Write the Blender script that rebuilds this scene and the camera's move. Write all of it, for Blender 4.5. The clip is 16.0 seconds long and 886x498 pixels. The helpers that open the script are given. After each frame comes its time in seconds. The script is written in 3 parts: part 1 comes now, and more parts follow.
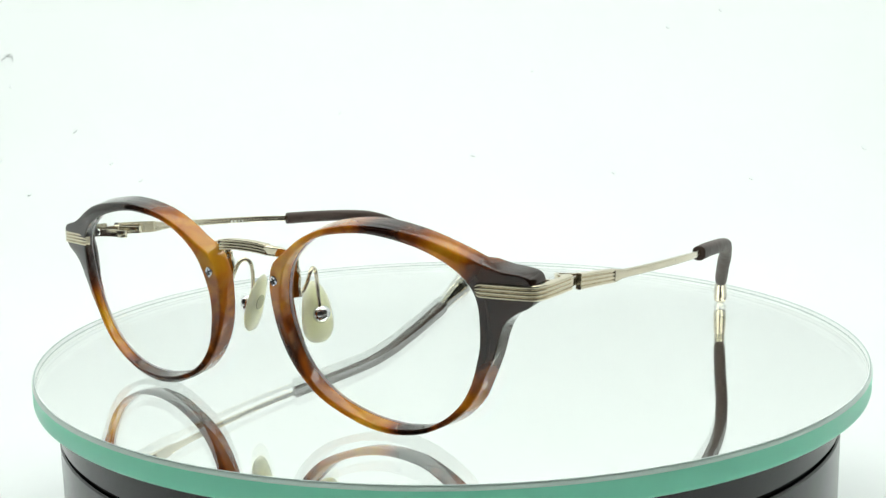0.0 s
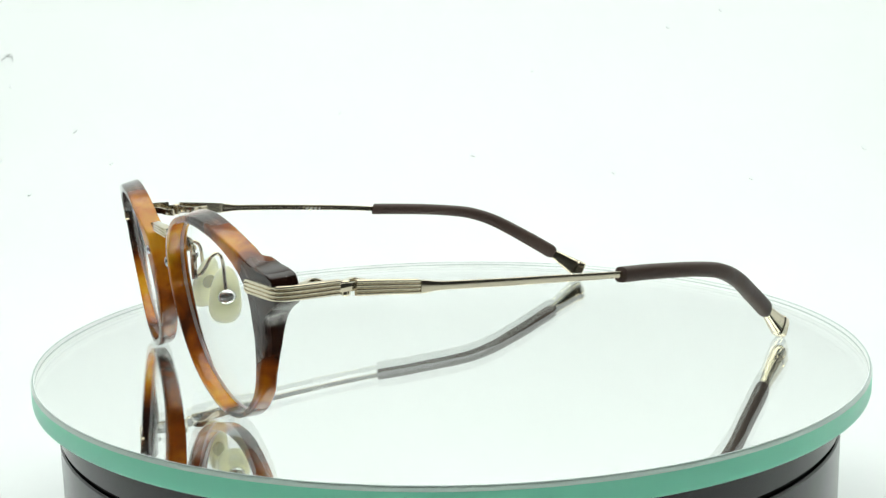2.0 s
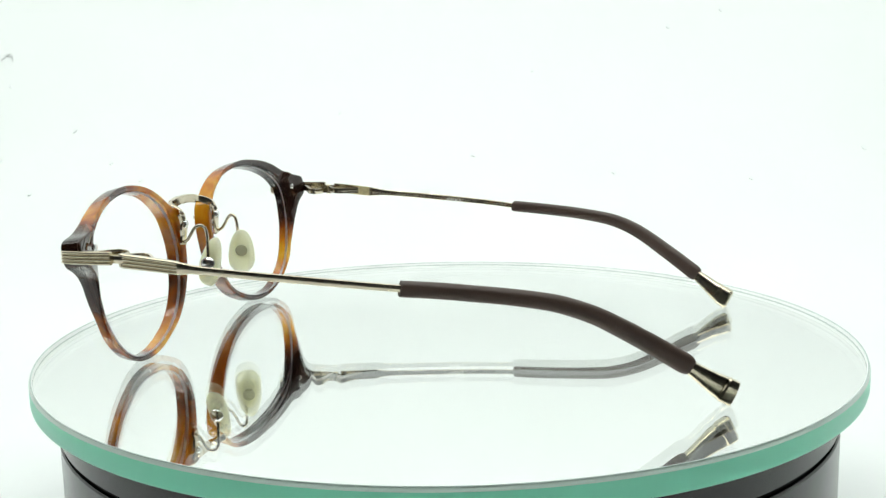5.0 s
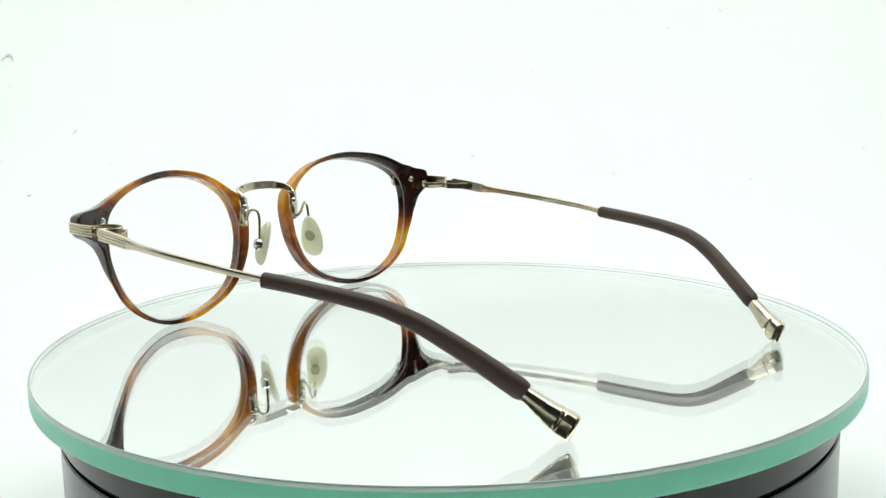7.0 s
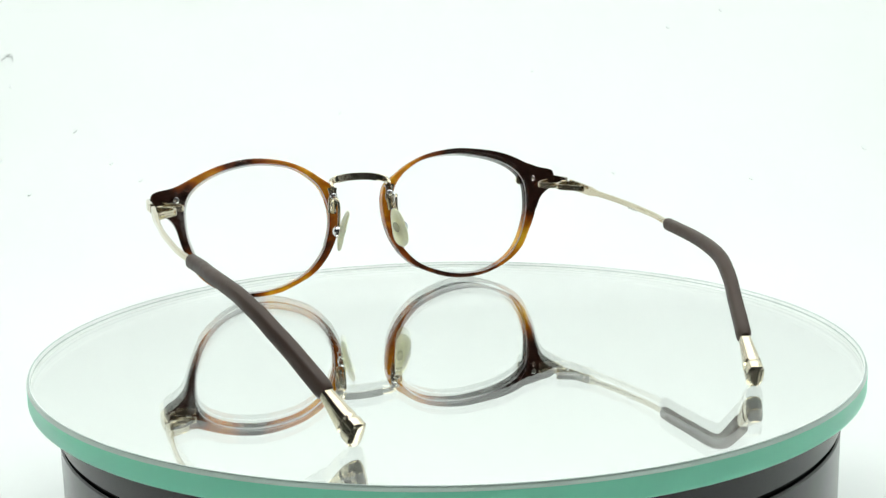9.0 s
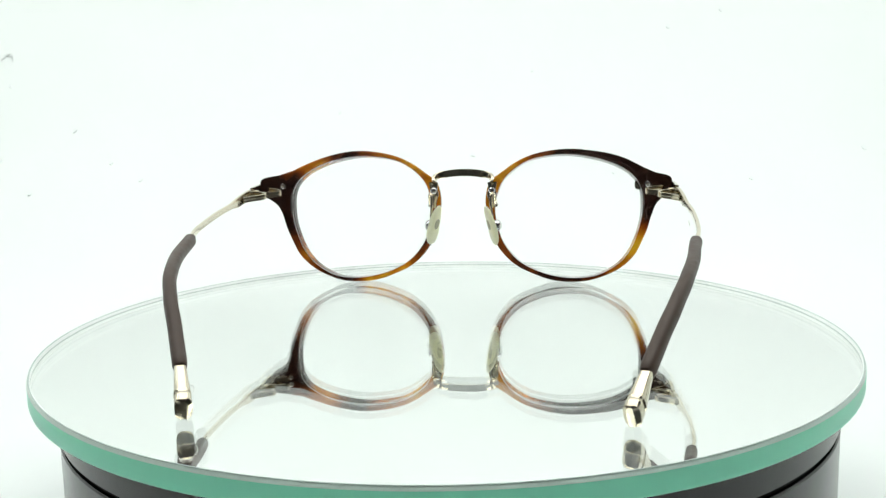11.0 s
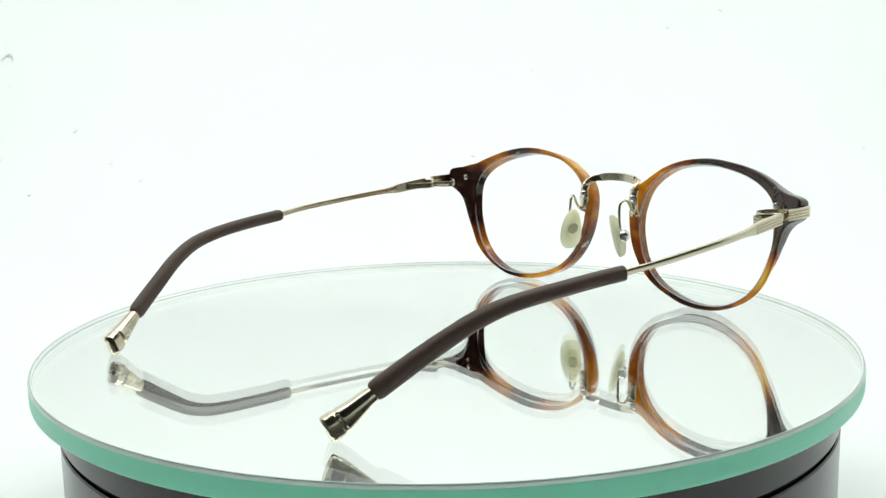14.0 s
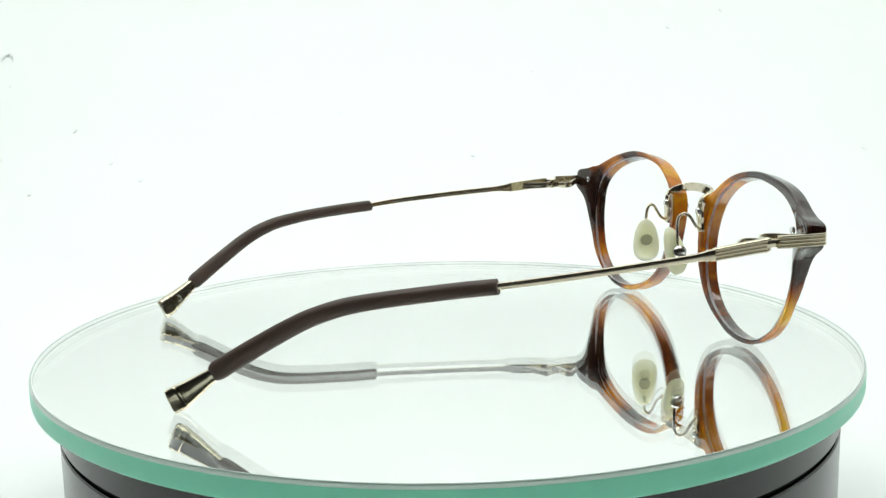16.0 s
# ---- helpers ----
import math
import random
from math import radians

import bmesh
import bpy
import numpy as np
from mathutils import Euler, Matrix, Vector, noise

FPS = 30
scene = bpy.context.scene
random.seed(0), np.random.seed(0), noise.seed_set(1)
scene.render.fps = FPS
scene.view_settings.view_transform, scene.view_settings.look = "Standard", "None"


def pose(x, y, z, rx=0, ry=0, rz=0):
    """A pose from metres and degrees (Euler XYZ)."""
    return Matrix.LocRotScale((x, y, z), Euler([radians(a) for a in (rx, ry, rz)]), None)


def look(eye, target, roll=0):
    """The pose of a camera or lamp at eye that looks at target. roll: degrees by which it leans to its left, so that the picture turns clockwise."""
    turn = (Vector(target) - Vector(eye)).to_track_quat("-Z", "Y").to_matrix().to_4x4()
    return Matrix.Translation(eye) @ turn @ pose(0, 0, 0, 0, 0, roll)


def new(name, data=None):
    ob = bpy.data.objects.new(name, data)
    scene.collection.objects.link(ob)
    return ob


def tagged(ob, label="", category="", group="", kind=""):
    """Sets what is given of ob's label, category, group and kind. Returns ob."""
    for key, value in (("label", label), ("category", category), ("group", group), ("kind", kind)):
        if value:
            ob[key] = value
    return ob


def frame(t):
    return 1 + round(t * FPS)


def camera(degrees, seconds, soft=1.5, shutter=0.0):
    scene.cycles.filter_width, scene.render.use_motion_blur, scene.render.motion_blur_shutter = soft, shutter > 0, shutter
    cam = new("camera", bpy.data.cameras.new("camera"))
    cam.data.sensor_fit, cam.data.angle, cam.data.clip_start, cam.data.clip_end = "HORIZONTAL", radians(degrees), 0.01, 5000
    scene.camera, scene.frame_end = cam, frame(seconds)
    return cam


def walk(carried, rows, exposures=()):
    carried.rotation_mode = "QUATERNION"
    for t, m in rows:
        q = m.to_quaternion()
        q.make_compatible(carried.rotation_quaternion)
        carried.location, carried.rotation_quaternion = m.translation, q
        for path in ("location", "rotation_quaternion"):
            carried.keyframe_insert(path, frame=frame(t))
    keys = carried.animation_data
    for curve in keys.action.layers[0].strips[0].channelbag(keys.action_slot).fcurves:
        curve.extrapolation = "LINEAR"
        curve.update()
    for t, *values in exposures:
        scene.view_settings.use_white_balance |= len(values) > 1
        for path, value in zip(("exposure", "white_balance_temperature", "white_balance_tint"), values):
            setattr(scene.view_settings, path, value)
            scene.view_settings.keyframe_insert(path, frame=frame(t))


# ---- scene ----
# camera: fixed on a stand, close to a small turntable
cam = camera(44.55, 16.0, soft=1.4)
EYE = Vector((0.0, -0.305, 0.0782))
TILT, PAN, ROLL = 0.17256, -0.00321, -1.1155
AIM = EYE + Vector((math.sin(PAN) * math.cos(TILT), math.cos(PAN) * math.cos(TILT), -math.sin(TILT)))
walk(cam, [(0.0, look(EYE, AIM, ROLL)), (16.0, look(EYE, AIM, ROLL))])

SPEED = -13.6945          # degrees a second, the turntable's turn
MM = 0.001


def turn(t):
    return SPEED * (t - 8.0)


# ---- light: a dim studio round a white tent, a roof lamp and added fills ----
world = bpy.data.worlds.new("studio_air")
scene.world = world
world.use_nodes = True
world.node_tree.nodes["Background"].inputs[0].default_value = (0.85, 0.95, 1.0, 1)
world.node_tree.nodes["Background"].inputs[1].default_value = 0.02


def softbox(name, eye, target, width, height, watts, colour):
    data = bpy.data.lights.new(name, "AREA")
    data.shape, data.size, data.size_y, data.energy, data.color = "RECTANGLE", width, height, watts, colour
    ob = new(name, data)
    ob.matrix_world = look(eye, target)
    return ob


LAMP = (0.953, 1.0, 0.956)
softbox("tent_lamp_top", (0, 0.14, 0.89), (0, 0.14, 0), 1.0, 0.86, 4.7, LAMP)
# two unseen fill lamps, added to brighten the paper that the plate mirrors
softbox("paper_fill_lamp", (-0.62, 0.10, 0.72), (0, 0.66, 0.85), 0.5, 0.4, 2.85, LAMP)
softbox("paper_fill_lamp", (0.62, 0.10, 0.72), (0, 0.66, 0.85), 0.5, 0.4, 2.85, LAMP)
scene.view_settings.exposure = -0.25


# ---- materials ----
def material(name, base=(0.8, 0.8, 0.8), rough=0.5, metal=0.0, **more):
    m = bpy.data.materials.new(name)
    m.use_nodes = True
    n = m.node_tree.nodes["Principled BSDF"]
    n.inputs["Base Color"].default_value = (*base, 1)
    n.inputs["Roughness"].default_value = rough
    n.inputs["Metallic"].default_value = metal
    for key, value in more.items():
        n.inputs[key.replace("_", " ")].default_value = value
    return m


def vary(m, scale, low, high, rough=None, bump=0.0, bump_scale=None, stretch=(1, 1, 1)):
    """Colour (and roughness) that wander by noise between two values, and a fine relief."""
    t = m.node_tree
    n = t.nodes["Principled BSDF"]
    co = t.nodes.new("ShaderNodeTexCoord")
    mp = t.nodes.new("ShaderNodeMapping")
    mp.inputs["Scale"].default_value = stretch
    t.links.new(co.outputs["Object"], mp.inputs["Vector"])
    tex = t.nodes.new("ShaderNodeTexNoise")
    tex.inputs["Scale"].default_value, tex.inputs["Detail"].default_value = scale, 5
    t.links.new(mp.outputs[0], tex.inputs["Vector"])
    mix = t.nodes.new("ShaderNodeMix")
    mix.data_type = "RGBA"
    mix.inputs[6].default_value, mix.inputs[7].default_value = (*low, 1), (*high, 1)
    t.links.new(tex.outputs["Fac"], mix.inputs[0])
    t.links.new(mix.outputs[2], n.inputs["Base Color"])
    if rough:
        r = t.nodes.new("ShaderNodeMapRange")
        r.inputs["From Min"].default_value, r.inputs["From Max"].default_value = 0.3, 0.7
        r.inputs["To Min"].default_value, r.inputs["To Max"].default_value = rough
        t.links.new(tex.outputs["Fac"], r.inputs["Value"])
        t.links.new(r.outputs[0], n.inputs["Roughness"])
    if bump:
        fine = t.nodes.new("ShaderNodeTexNoise")
        fine.inputs["Scale"].default_value, fine.inputs["Detail"].default_value = bump_scale, 3
        t.links.new(mp.outputs[0], fine.inputs["Vector"])
        b = t.nodes.new("ShaderNodeBump")
        b.inputs["Strength"].default_value, b.inputs["Distance"].default_value = bump, 0.0001
        t.links.new(fine.outputs["Fac"], b.inputs["Height"])
        t.links.new(b.outputs[0], n.inputs["Normal"])
    return m


def tortoise():
    """Polished tortoiseshell acetate: amber and near-black cloud along the 'tone' layer, broken by noise."""
    m = material("tortoiseshell_acetate", rough=0.02, IOR=1.55, Transmission_Weight=0.35, Subsurface_Weight=0.25, Subsurface_Scale=0.003, Subsurface_Radius=(1.0, 0.62, 0.25))
    t = m.node_tree
    n = t.nodes["Principled BSDF"]
    tone = t.nodes.new("ShaderNodeAttribute")
    tone.attribute_name = "tone"
    co = t.nodes.new("ShaderNodeTexCoord")
    tex = t.nodes.new("ShaderNodeTexNoise")
    tex.inputs["Scale"].default_value, tex.inputs["Detail"].default_value = 130.0, 3.0
    tex.inputs["Distortion"].default_value = 0.6
    t.links.new(co.outputs["Object"], tex.inputs["Vector"])
    add = t.nodes.new("ShaderNodeMath")
    add.operation = "MULTIPLY_ADD"
    add.inputs[1].default_value = 0.85
    t.links.new(tex.outputs["Fac"], add.inputs[0])
    t.links.new(tone.outputs["Fac"], add.inputs[2])
    sub = t.nodes.new("ShaderNodeMath")
    sub.operation = "SUBTRACT"
    sub.inputs[1].default_value = 0.465
    t.links.new(add.outputs[0], sub.inputs[0])
    ramp = t.nodes.new("ShaderNodeValToRGB")
    e = ramp.color_ramp.elements
    e[0].position, e[0].color = 0.10, (0.036, 0.013, 0.009, 1)
    e[1].position, e[1].color = 0.95, (0.98, 0.56, 0.035, 1)
    for p, c in ((0.27, (0.11, 0.030, 0.010, 1)), (0.44, (0.34, 0.082, 0.009, 1)), (0.67, (0.68, 0.24, 0.010, 1))):
        e.new(p).color = c
    t.links.new(sub.outputs[0], ramp.inputs[0])
    t.links.new(ramp.outputs[0], n.inputs["Base Color"])
    return m


def sheet_glass(name, tint, ior, top=1.0):
    """Thin clear glass: light goes straight through, and the surface mirrors by its index."""
    m = bpy.data.materials.new(name)
    m.use_nodes = True
    t = m.node_tree
    t.nodes.remove(t.nodes["Principled BSDF"])
    clear, gloss = t.nodes.new("ShaderNodeBsdfTransparent"), t.nodes.new("ShaderNodeBsdfGlossy")
    clear.inputs["Color"].default_value = (*tint, 1)
    gloss.inputs["Roughness"].default_value = 0.0
    rim, mix = t.nodes.new("ShaderNodeLayerWeight"), t.nodes.new("ShaderNodeMixShader")
    rim.inputs["Blend"].default_value = 0.5
    low = ((ior - 1) / (ior + 1)) ** 2
    power, scale = t.nodes.new("ShaderNodeMath"), t.nodes.new("ShaderNodeMath")
    power.operation, scale.operation = "POWER", "MULTIPLY_ADD"
    power.inputs[1].default_value, scale.inputs[1].default_value, scale.inputs[2].default_value = 5.0, top - low, low
    t.links.new(rim.outputs["Facing"], power.inputs[0])
    t.links.new(power.outputs[0], scale.inputs[0])
    t.links.new(scale.outputs[0], mix.inputs[0])
    t.links.new(clear.outputs[0], mix.inputs[1])
    t.links.new(gloss.outputs[0], mix.inputs[2])
    t.links.new(mix.outputs[0], t.nodes["Material Output"].inputs["Surface"])
    return m


ACETATE = tortoise()
SILVER = vary(material("champagne_plated_metal", rough=0.12, metal=1.0), 900, (0.61, 0.535, 0.40), (0.73, 0.655, 0.51), (0.09, 0.18), 0.06, 2500)
STEEL = material("polished_steel_screw", (0.72, 0.72, 0.72), 0.14, 1.0)
SLEEVE = vary(material("taupe_rubber", rough=0.45, IOR=1.4), 500, (0.056, 0.034, 0.026), (0.072, 0.045, 0.035), (0.42, 0.55), 0.12, 6000)
PAD = material("ivory_silicone", (1.0, 0.965, 0.56), 0.3, IOR=1.42, Transmission_Weight=0.38, Subsurface_Weight=1.0, Subsurface_Scale=0.010, Subsurface_Radius=(1.0, 1.0, 0.8))
CORE = material("olive_pad_core", (0.42, 0.40, 0.23), 0.4)
LENS = sheet_glass("coated_lens", (0.998, 1.0, 0.999), 1.12, 0.22)
PLATE = material("float_glass", (0.992, 1.0, 0.995), 0.0, IOR=1.5, Transmission_Weight=1.0)
EDGE = vary(material("ground_green_glass", rough=0.35, Subsurface_Weight=0.3, Subsurface_Scale=0.004, Subsurface_Radius=(1.0, 1.0, 1.0)), 60, (0.25, 0.93, 0.62), (0.28, 0.97, 0.66), (0.28, 0.42))
MIRROR = material("mirror_silver", (0.985, 1.0, 0.985), 0.0, 1.0)
BEVEL = material("grey_green_bevel", (0.70, 0.86, 0.77), 0.3, IOR=1.5)
GROUND = material("ground_lens_edge", (0.80, 0.76, 0.78), 0.3, IOR=1.5, Transmission_Weight=0.75)
ARRIS = material("dark_arris", (0.40, 0.47, 0.45), 0.3, IOR=1.5)
LIP = material("backlit_lip_white", (0.94, 0.97, 0.955), 0.5)
BLACK = vary(material("gloss_black_plastic", rough=0.2, IOR=1.5), 40, (0.006, 0.006, 0.007), (0.012, 0.012, 0.013), (0.16, 0.26), 0.03, 900)
GROOVE = material("matt_black_gap", (0.003, 0.003, 0.003), 0.9)
PAPER = vary(material("white_sweep_paper", rough=0.9), 6, (0.80, 0.82, 0.815), (0.84, 0.86, 0.855), None, 0.1, 400)
TENT = vary(material("white_tent_cloth", rough=0.95), 8, (0.78, 0.80, 0.79), (0.84, 0.86, 0.85), None, 0.1, 500)
DIM = vary(material("grey_studio_paint", rough=0.8), 3, (0.12, 0.121, 0.123), (0.16, 0.161, 0.163))
SPECK = material("grey_sensor_dust", (0.80, 0.822, 0.822), 0.9)
DIODE = material("white_diode", (1, 1, 1), 0.4, Emission_Color=(0.95, 1.0, 0.962, 1), Emission_Strength=700.0)
HOUSING = material("white_strip_housing", (0.75, 0.76, 0.75), 0.45)
INK = material("pale_print", (0.62, 0.62, 0.58), 0.5)


# ---- mesh helpers ----
def part(name, bm, mat, parent=None, label="", angle=38):
    bmesh.ops.recalc_face_normals(bm, faces=bm.faces[:])
    me = bpy.data.meshes.new(name)
    bm.to_mesh(me)
    bm.free()
    me.materials.append(mat)
    me.polygons.foreach_set("use_smooth", [True] * len(me.polygons))
    me.set_sharp_from_angle(angle=radians(angle))
    ob = new(name, me)
    ob.parent = parent
    if label:
        ob["label"] = label
    return ob


def grid(bm, rings, closed_path=False, caps=True):
    """Skins rings of points, each a closed section."""
    vs = [[bm.verts.new(p) for p in ring] for ring in rings]
    count, size = len(vs), len(vs[0])
    for i in range(count if closed_path else count - 1):
        a, b = vs[i], vs[(i + 1) % count]
        for k in range(size):
            bm.faces.new((a[k], a[(k + 1) % size], b[(k + 1) % size], b[k]))
    if caps and not closed_path:
        bm.faces.new(vs[0])
        bm.faces.new(vs[-1][::-1])
    return vs


def spline(points, steps, closed=False):
    """Catmull-Rom through the points."""
    pts = [Vector(p) for p in points]
    n = len(pts)
    out = []
    for i in range(n if closed else n - 1):
        if closed:
            a, b, c, d = pts[i - 1], pts[i], pts[(i + 1) % n], pts[(i + 2) % n]
        else:
            a, b, c, d = pts[max(i - 1, 0)], pts[i], pts[i + 1], pts[min(i + 2, n - 1)]
        for k in range(steps):
            u = k / steps
            out.append(0.5 * (2 * b + (c - a) * u + (2 * a - 5 * b + 4 * c - d) * u * u + (3 * b - a - 3 * c + d) * u ** 3))
    if not closed:
        out.append(pts[-1].copy())
    return out


def sweep(bm, path, section, up=(0, 0, 1)):
    """section(u) gives (side, up) offsets at u = 0..1 along the path; side points to the left of the way."""
    up = Vector(up)
    rings = []
    for i, p in enumerate(path):
        way = (path[min(i + 1, len(path) - 1)] - path[max(i - 1, 0)]).normalized()
        side = up.cross(way).normalized()
        top = way.cross(side)
        rings.append([p + side * a + top * b for a, b in section(i / (len(path) - 1))])
    grid(bm, rings)


def ellipse(a, b, n=16, power=2.0):
    out = []
    for k in range(n):
        q = 2 * math.pi * k / n
        c, s = math.cos(q), math.sin(q)
        out.append((a * math.copysign(abs(c) ** (2 / power), c), b * math.copysign(abs(s) ** (2 / power), s)))
    return out


def round_rect(x0, x1, y0, y1, r, seg=3):
    out = []
    for cx, cy, q0 in ((x1 - r, y1 - r, 0), (x0 + r, y1 - r, 90), (x0 + r, y0 + r, 180), (x1 - r, y0 + r, 270)):
        for k in range(seg + 1):
            q = radians(q0 + 90 * k / seg)
            out.append((cx + r * math.cos(q), cy + r * math.sin(q)))
    return out


def lathe(bm, profile, n=48, closed=True):
    """Turns (radius, z) round the z axis."""
    rings = []
    for k in range(n):
        q = 2 * math.pi * k / n
        rings.append([(r * math.cos(q), r * math.sin(q), z) for r, z in profile])
    vs = [[bm.verts.new(p) for p in ring] for ring in rings]
    size = len(profile)
    for i in range(n):
        a, b = vs[i], vs[(i + 1) % n]
        for k in range(size if closed else size - 1):
            bm.faces.new((a[k], a[(k + 1) % size], b[(k + 1) % size], b[k]))
    if not closed:
        bm.faces.new([v[0] for v in vs])
        bm.faces.new([v[-1] for v in vs][::-1])


def place(bm, m):
    bmesh.ops.transform(bm, matrix=m, verts=bm.verts[:])
    return bm


def block(bm, x0, x1, y0, y1, z0, z1, bevel=0.0):
    made = bmesh.ops.create_cube(bm, size=1.0, matrix=Matrix.LocRotScale(((x0 + x1) / 2, (y0 + y1) / 2, (z0 + z1) / 2), None, (x1 - x0, y1 - y0, z1 - z0)))
    if bevel:
        edges = list({e for v in made["verts"] for e in v.link_edges})
        bmesh.ops.bevel(bm, geom=edges, offset=bevel, segments=2, affect="EDGES", profile=0.5)


# ---- the tent and the studio ----
def sweep_paper():
    bm = bmesh.new()
    prof = [(-0.42, -0.062), (0.0, -0.062), (0.30, -0.062)]
    for k in range(1, 17):
        q = radians(90 * k / 24)
        prof.append((0.30 + 0.42 * math.sin(q), -0.062 + 0.42 * (1 - math.cos(q))))
    prof += [(0.72, 0.6), (0.72, 0.92)]
    back = [(y + (0.0 if i < 3 else 0.002), z - (0.002 if i < 20 else 0.0)) for i, (y, z) in enumerate(prof)]
    ring = prof + back[::-1]
    grid(bm, [[(x, y, z) for y, z in ring] for x in (-0.76, -0.25, 0.25, 0.76)])
    tagged(part("backdrop", bm, PAPER), "seamless white paper sweep behind the turntable", "backdrop", kind="structure")


def tent():
    for name, (x0, x1, y0, y1, z0, z1) in (("wall_west", (-0.775, -0.765, 0.08, 0.73, -0.064, 0.93)), ("wall_east", (0.765, 0.775, 0.08, 0.73, -0.064, 0.93)), ("ceiling", (-0.775, 0.775, -0.38, 0.73, 0.932, 0.942))):
        bm = bmesh.new()
        block(bm, x0, x1, y0, y1, z0, z1)
        tagged(part(name, bm, TENT), "white cloth side of a photo tent", "tent wall", kind="structure")
    bm = bmesh.new()
    block(bm, -0.80, 0.80, -0.45, 0.76, -0.10, -0.066, 0.004)
    tagged(part("tabletop", bm, DIM), "grey table under the paper sweep", "table", kind="structure")
    for name, box in (("floor", (-2, 2, -2, 2, -0.83, -0.80)), ("wall_north", (-2, 2, 2.0, 2.05, -0.8, 1.7)), ("wall_south", (-2, 2, -2.05, -2.0, -0.8, 1.7)), ("wall_left", (-2.05, -2.0, -2, 2, -0.8, 1.7)), ("wall_right", (2.0, 2.05, -2, 2, -0.8, 1.7)), ("ceiling_studio", (-2, 2, -2, 2, 1.7, 1.75))):
        bm = bmesh.new()
        block(bm, *box)
        tagged(part(name, bm, DIM), "grey painted studio surface", "wall", kind="structure")


def backdrop_specks():
    """Sensor dust, set on the paper as flat little flakes and one curled hair."""
    bm = bmesh.new()
    rng = random.Random(4)
    for k, (x, y, z, slope, r) in enumerate(((0.192, 0.634, 0.1031, 54, 0.0020), (-0.366, 0.617, 0.0821, 51, 0.0047), (-0.358, 0.599, 0.0636, 47, 0.0015), (-0.294, 0.560, 0.0285, 39, 0.0019), (-0.257, 0.527, 0.0048, 32, 0.0018), (-0.230, 0.508, -0.0068, 28, 0.0018), (-0.084, 0.572, 0.0383, 39, 0.0016), (0.022, 0.529, 0.0058, 32, 0.0020), (0.127, 0.507, -0.0075, 28, 0.0019), (0.228, 0.497, -0.0130, 28, 0.0018), (0.323, 0.529, 0.0057, 32, 0.0021), (-0.344, 0.532, 0.0078, 32, 0.0019), (0.239, 0.644, 0.1168, 54, 0.0020), (-0.309, 0.494, -0.0142, 28, 0.0016), (0.074, 0.604, 0.0682, 47, 0.0014),)):
        m = pose(x, y, z, slope) @ Matrix.Translation((0, 0, 0.0008))
        if k == 1:
            pts = [m @ Vector((0.0046 * math.cos(q), 0.009 * math.sin(q), 0)) for q in np.linspace(0.3, 2.9, 12)]
            grid(bm, [[p + m.to_3x3() @ Vector((0.0006 * a, 0.0012 * b, 0.0003)) for a, b in ellipse(1, 1, 6)] for p in pts])
            continue
        n = 12
        ring = [0.8 + 0.4 * rng.random() for _ in range(n)]
        grid(bm, [[m @ Vector((r * f * ring[i] * math.cos(i * 6.2832 / n), r * f * 1.5 * ring[i] * math.sin(i * 6.2832 / n), h)) for i in range(n)] for f, h in ((0.85, -0.0004), (0.85, 0.0001), (0.3, 0.00012))])
    tagged(part("dust", bm, SPECK), "grey flakes set on the paper to stand in for sensor dust", "dust", kind="stuff")


sweep_paper()
backdrop_specks()
tent()


def led_strip():
    """A bar of white diodes along the front edge of the tent's roof."""
    bar = tagged(new("led_strip"), "white bar of small bright diodes under the tent roof", "lamp bar")
    bar.location = (0, -0.31, 0.918)
    bm = bmesh.new()
    block(bm, -0.45, 0.45, -0.009, 0.009, -0.004, 0.014, 0.002)
    part("housing", bm, HOUSING, bar)
    bm = bmesh.new()
    lathe(bm, [(0.006, -0.0052), (0.006, -0.0040)], 12, False)
    first = part("diode", bm, DIODE, bar, "bright white diode")
    first.location = (-0.42, 0, 0)
    for k in range(1, 17):
        other = new("diode", first.data)
        other.parent, other.location = bar, (-0.42 + 0.0525 * k, 0, 0)


led_strip()


# ---- turntable ----
def turntable():
    base = tagged(new("turntable"), "gloss black motorised display turntable with a groove", "turntable")
    base.location = (0, 0, -0.0585)
    z = 0.0585
    bm = bmesh.new()
    lathe(bm, [(0.0, 0.0), (0.1045, 0.0), (0.1065, 0.001), (0.1078, 0.003), (0.1078, 0.0409), (0.1074, 0.0413), (0.0, 0.0413)][1:-1], 160, False)
    part("base", bm, BLACK, base)
    bm = bmesh.new()
    lathe(bm, [(0.1066, 0.0410), (0.1066, 0.0426)], 120, False)
    part("gap", bm, GROOVE, base, "dark gap under the turning platter")
    bm = bmesh.new()
    lathe(bm, [(0.1072, 0.0424), (0.1078, 0.0430), (0.1078, 0.0516), (0.1070, 0.0526), (0.1040, 0.0528)], 160, False)
    platter = part("platter", bm, BLACK, base, "gloss black turning platter rim")
    return base, platter


